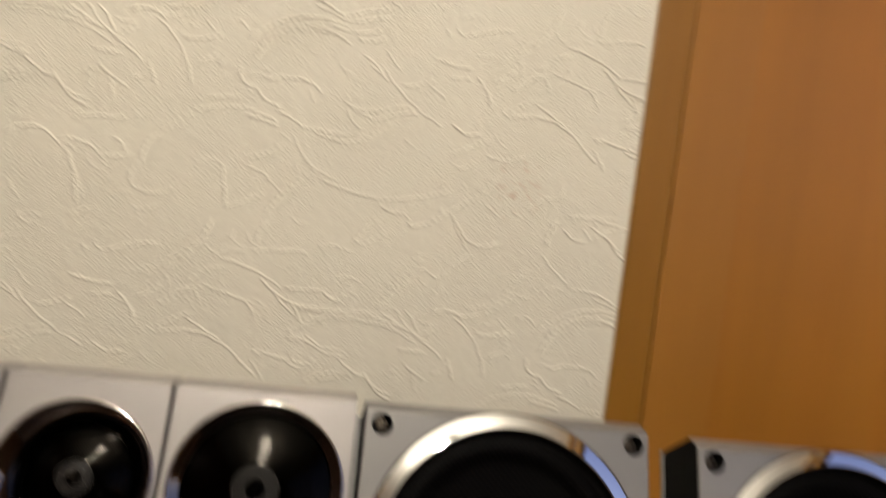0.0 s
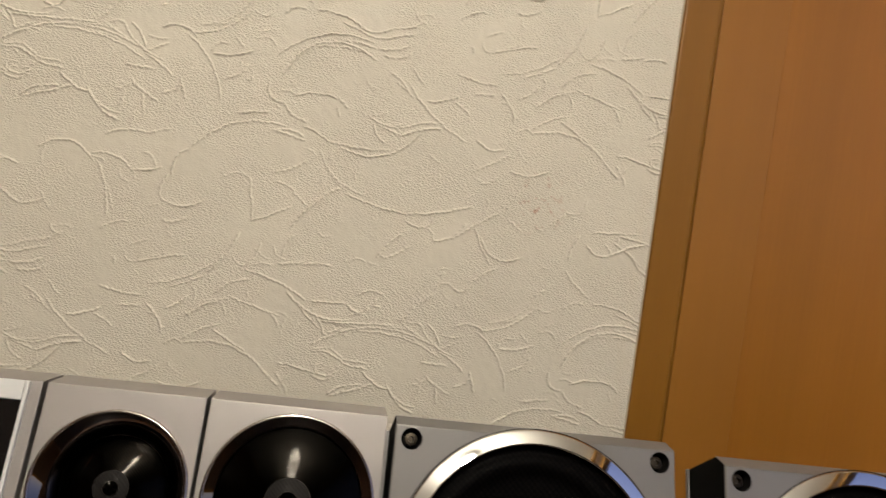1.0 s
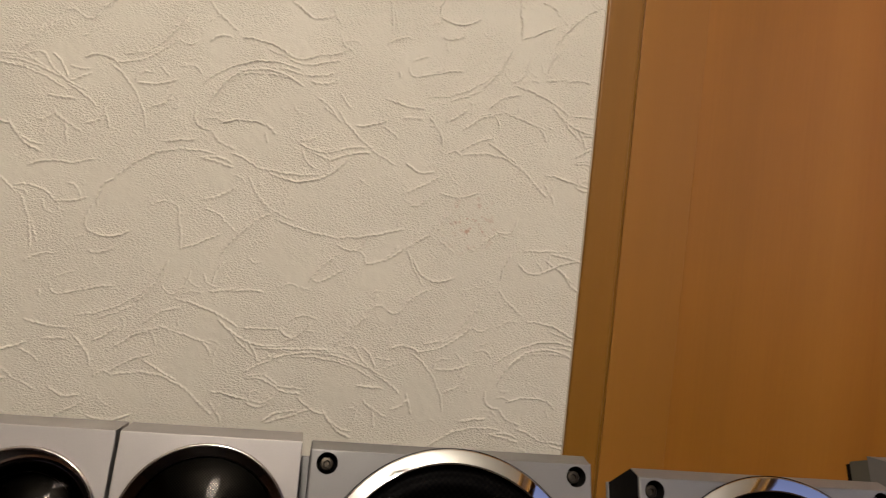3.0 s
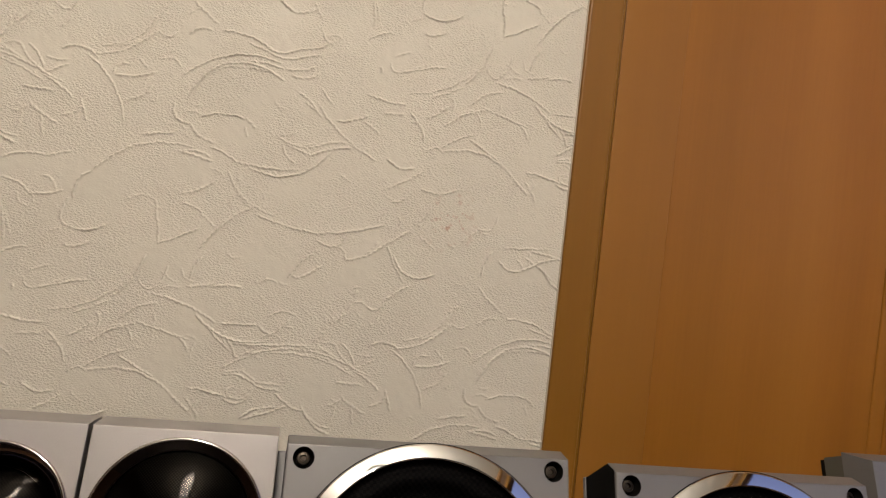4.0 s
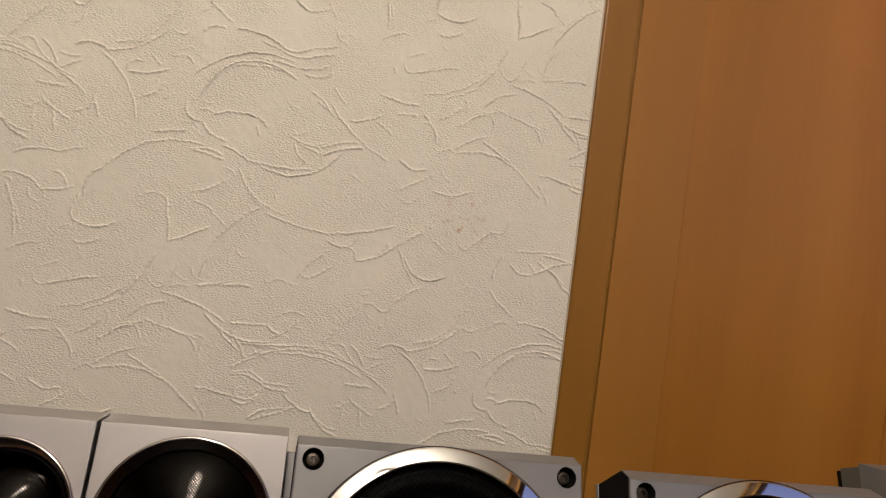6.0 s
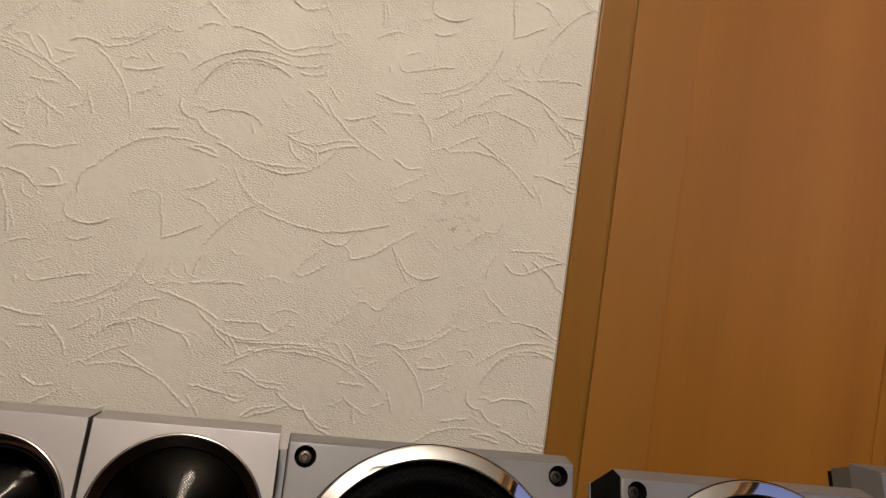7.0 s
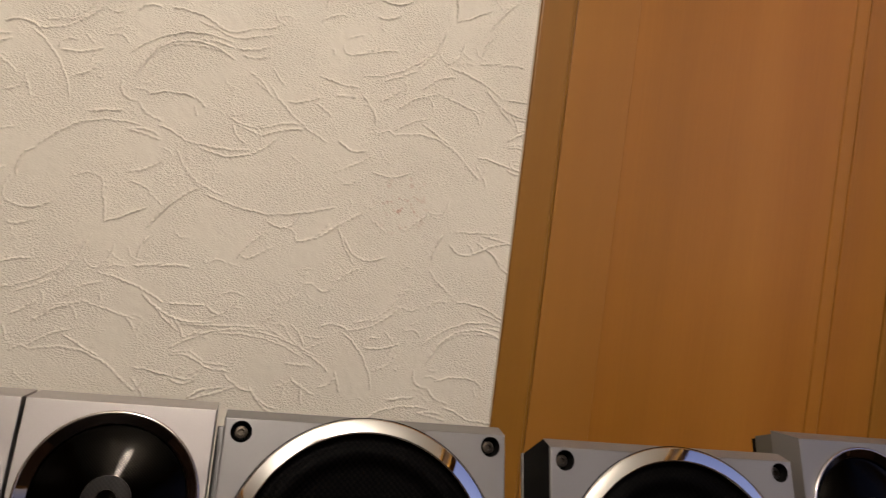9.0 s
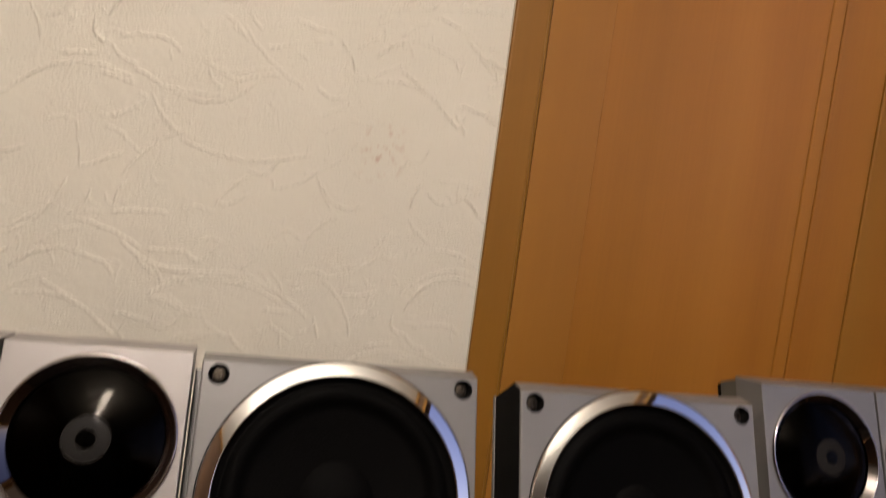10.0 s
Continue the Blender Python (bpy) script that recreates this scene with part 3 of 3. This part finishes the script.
def large_speaker(u, y, label, half=0.0905, rim=0.0005):
    z0 = 1.0
    ob = thing("large_speaker", leaned(u, y, z0), label, "speaker", "large speakers in the row")
    foot, r, cz = foot_of(z0), 0.0850, -0.0860
    screws = [(sx * (half - 0.0105), z) for sx in (-1, 1) for z in (-0.0125, -0.1595)]
    holes = [(0, cz, r - 0.001, 96)] + [(x, z, 0.0065, 24) for x, z in screws]
    part("front_panel", panel(half, -0.0042, -0.0038, foot, 0.002, holes, TILT_DROP), GREY, ob, "grey painted front panel")
    lip = box(-half + 0.0006, 0.0002, -0.0048, half - 0.0006, 0.013, 0.0019)
    for v in lip.verts:
        if v.co.z > 0 and v.co.y < 0.01:
            v.co.z, v.co.y = -0.0040, 0.0012
        elif v.co.z < 0:
            v.co.y = 0.0042 + 0.5 * max(0.0, v.co.y - 0.0042)
    bmesh.ops.bevel(lip, geom=[e for e in lip.edges if all(v.co.y > 0.0125 for v in e.verts)], offset=0.0006, segments=2, affect="EDGES")
    part("top_lip", lip, GREY, ob, "grey sloping top lip")
    bm = bmesh.new()
    rows = [[bm.verts.new((x, d, z)) for x, z in ((-half + 0.0004, top), (half - 0.0004, top), (half - 0.0004, foot + d * TILT_DROP), (-half + 0.0004, foot + d * TILT_DROP))]
            for d, top in ((0.0022, -0.0040), (0.0132, 0.0012), (0.048, -0.0060))]
    for a, b in zip(rows, rows[1:]):
        for i in range(4):
            bm.faces.new((a[i], a[(i + 1) % 4], b[(i + 1) % 4], b[i]))
    bm.faces.new(rows[-1])
    part("case", bm, BLACK, ob, "matt black case")
    bm = box(-half - rim, 0.0482, foot, half + 0.0005, 0.052, -0.0055, 0.0008)
    for v in bm.verts:
        if v.co.z < -0.1:
            v.co.z = foot + v.co.y * TILT_DROP
    part("rear_rim", bm, GREY, ob, "thin grey rear rim")
    ring = [(r + 0.0012, 0.002), (r + 0.0014, -0.0006)] + [(r + 0.0008, -0.0014), (r + 0.0002, -0.0018), (r + 0.0002, -0.0018)]
    ring += [(r - 0.0036, -0.0030), (r - 0.0074, -0.0039), (r - 0.0074, -0.0039), (r - 0.0079, -0.0038), (r - 0.0084, -0.0030), (r - 0.0084, -0.0030), (r - 0.0084, 0.010)]
    trim = part("chrome_ring", lathe(ring, 128, (0, 0, cz)), CHROME, ob, "polished chrome trim ring", True)
    q = r - 0.0084
    # shade round the chrome ring, laid on as a raised black strip
    part("outline", lathe([(r + 0.0018, -0.0002), (r + 0.0017, -0.0007), (r + 0.0010, -0.0007)], 128, (0, 0, cz)), BLACK, trim, "thin black strip for the shade round the ring")
    cone = [(q, 0.002), (q - 0.003, 0.0024)] + arc_profile([(q - 0.004, 0.0030), (q - 0.011, -0.0030), (q - 0.018, 0.0042)], 8)
    cone += [(q - 0.022, 0.0050), (0.030, 0.0075), (0.024, 0.0080)]
    grille = part("woofer_grille", lathe(cone, 96, (0, 0, cz)), CONE, ob, "black metal mesh over the woofer", True)
    part("dust_cap", lathe(arc_profile([(0.0238, 0.0080), (0.016, 0.0040), (0.0, 0.0036)], 8), 64, (0, 0, cz)), CONE, grille, "black dust cap", True)
    for x, z in screws:
        screw(x, z, ob)
    return ob


def small_speaker(u, half, top, y, r_out, r_in, cz, sink, label, front=SILVER, side=SILVER, cap=0.0135):
    z0 = 1.0 + top * LEAN_COS
    y0 = y + top * LEAN_SIN
    ob = thing("small_speaker", leaned(u, y0, z0), label, "speaker", "small speakers in the row")
    foot, cz = foot_of(z0), cz - top
    part("front_panel", panel(half, -0.0050, 0.0032, foot, 0.030, [(0, cz, r_out - 0.0006, 96)], TILT_DROP, 0.0006), front, ob, "painted front panel")
    bm = box(-half + 0.0006, 0.0302, foot, half - 0.0006, 0.050, 0.0006)
    for v in bm.verts:
        if v.co.z < -0.1:
            v.co.z = foot + v.co.y * TILT_DROP
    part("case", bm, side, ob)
    bm = box(-half + 0.0012, 0.0502, foot, half - 0.0012, 0.055, -0.0010)
    for v in bm.verts:
        if v.co.z < -0.1:
            v.co.z = foot + v.co.y * TILT_DROP
    part("rear_cover", bm, BLACK, ob, "black rear cover")
    bead = [(r_out + 0.0008, 0.002), (r_out + 0.0010, -0.0012), (r_out + 0.0004, -0.0021), (r_out - 0.0006, -0.0022), (r_out - 0.0011, -0.0018), (r_out - 0.0011, 0.001)]
    part("ring_bead", lathe(bead, 128, (0, 0, cz)), BEAD, ob, "thin ring edge, its highlight put into a brighter metal", True)
    ring = arc_profile([(r_out - 0.0012, -0.0018), (r_in + 0.3 * (r_out - r_in), sink * 0.35), (r_in, sink)], 9) + [(r_in, sink), (r_in - 0.0002, sink + 0.006)]
    part("chrome_ring", lathe(ring, 128, (0, 0, cz)), DIMMED_CHROME, ob, "flared chrome ring, dark reflections put into its colour", True)
    high, edge = 0.15 * r_in * r_in / (r_in - 0.014), sink + 0.0012

    def dome(r0, r1, n):
        radii = [r0 + (r1 - r0) * i / n for i in range(n + 1)]
        return [(r, edge - high * (1 - (r / r_in) ** 2)) for r in radii]

    cone = part("cone", lathe(dome(r_in - 0.0002, cap, 18), 96, (0, 0, cz)), SMALL_CONE, ob, "black domed mesh over the cone", True)
    part("whizzer", lathe(dome(cap - 0.0001, cap * 0.42, 6), 64, (0, 0, cz)), CAP, cone, "grey inner cone behind mesh", True)
    part("dust_cap", lathe(dome(cap * 0.42 - 0.0001, 0.0, 4), 48, (0, 0, cz)), SMALL_CONE, cone, "black dust cap behind mesh", True)
    return ob


ROW_Y = -0.294
large_speaker(-0.1796, ROW_Y, "grey square speaker with chrome-ringed black woofer, beside the wall", rim=0.0050)
large_speaker(0.0268, -0.314, "grey square speaker with chrome-ringed woofer, before the door", 0.092)
small_speaker(-0.4284, 0.0449, 0.0045, ROW_Y, 0.0425, 0.0300, -0.0555, 0.012, "silver speaker with wide flared chrome ring beside the display", cap=0.010)
small_speaker(-0.3284, 0.0529, 0.0045, ROW_Y, 0.0490, 0.0428, -0.0548, 0.0022, "silver speaker with thin chrome ring and mesh cone")
small_speaker(0.1978, 0.0545, 0.0125, ROW_Y, 0.0490, 0.0428, -0.0460, 0.0022, "silver speaker with grey side before the closet door", DARK_SILVER, OLIVE)
small_speaker(0.2995, 0.0452, 0.0125, ROW_Y, 0.0425, 0.0300, -0.0470, 0.012, "silver speaker at the far end of the row", DARK_SILVER, OLIVE, 0.010)


def display_unit():
    z0, half, u = 1.0 + 0.0045 * LEAN_COS, 0.110, -0.4760 - 0.110
    ob = thing("display_unit", leaned(u, ROW_Y + 0.0045 * LEAN_SIN, z0), "silver stereo unit with a dark framed display", "stereo")
    foot = foot_of(z0)
    part("front_panel", panel(half, -0.0050, 0.0032, foot, 0.030, [], TILT_DROP, 0.0006), SILVER, ob, "silver painted front panel")
    bm = box(-half + 0.0006, 0.0302, foot, half - 0.0006, 0.055, 0.0006)
    for v in bm.verts:
        if v.co.z < -0.1:
            v.co.z = foot + v.co.y * TILT_DROP
    part("case", bm, SILVER, ob)
    right, top, low = half - 0.0062, -0.0056, -0.115
    part("frame_side", box(right - 0.0022, -0.0030, low, right, 0.001, top, 0.0006), PALE, ob, "pale silver display frame")
    part("frame_side", box(-right, -0.0030, low, -right + 0.0022, 0.001, top, 0.0006), PALE, ob, "pale silver display frame")
    # white reflection on the frame top, put in as a paler block
    part("frame_corner", box(right - 0.0168, -0.0028, top - 0.0112, right - 0.0024, 0.001, top, 0.0006), PALE, ob, "frame corner with its white reflection put into a paler colour")
    part("frame_top", box(-right + 0.0024, -0.0024, top - 0.0108, right - 0.0170, 0.001, top - 0.0006, 0.0006), SILVER, ob, "silver strip over the display")
    part("screen", box(-right + 0.0024, -0.0012, low + 0.001, right - 0.0024, 0.001, top - 0.0114, 0.0004), GLASS_BLACK, ob, "dark glossy display glass")
    return ob


display_unit()
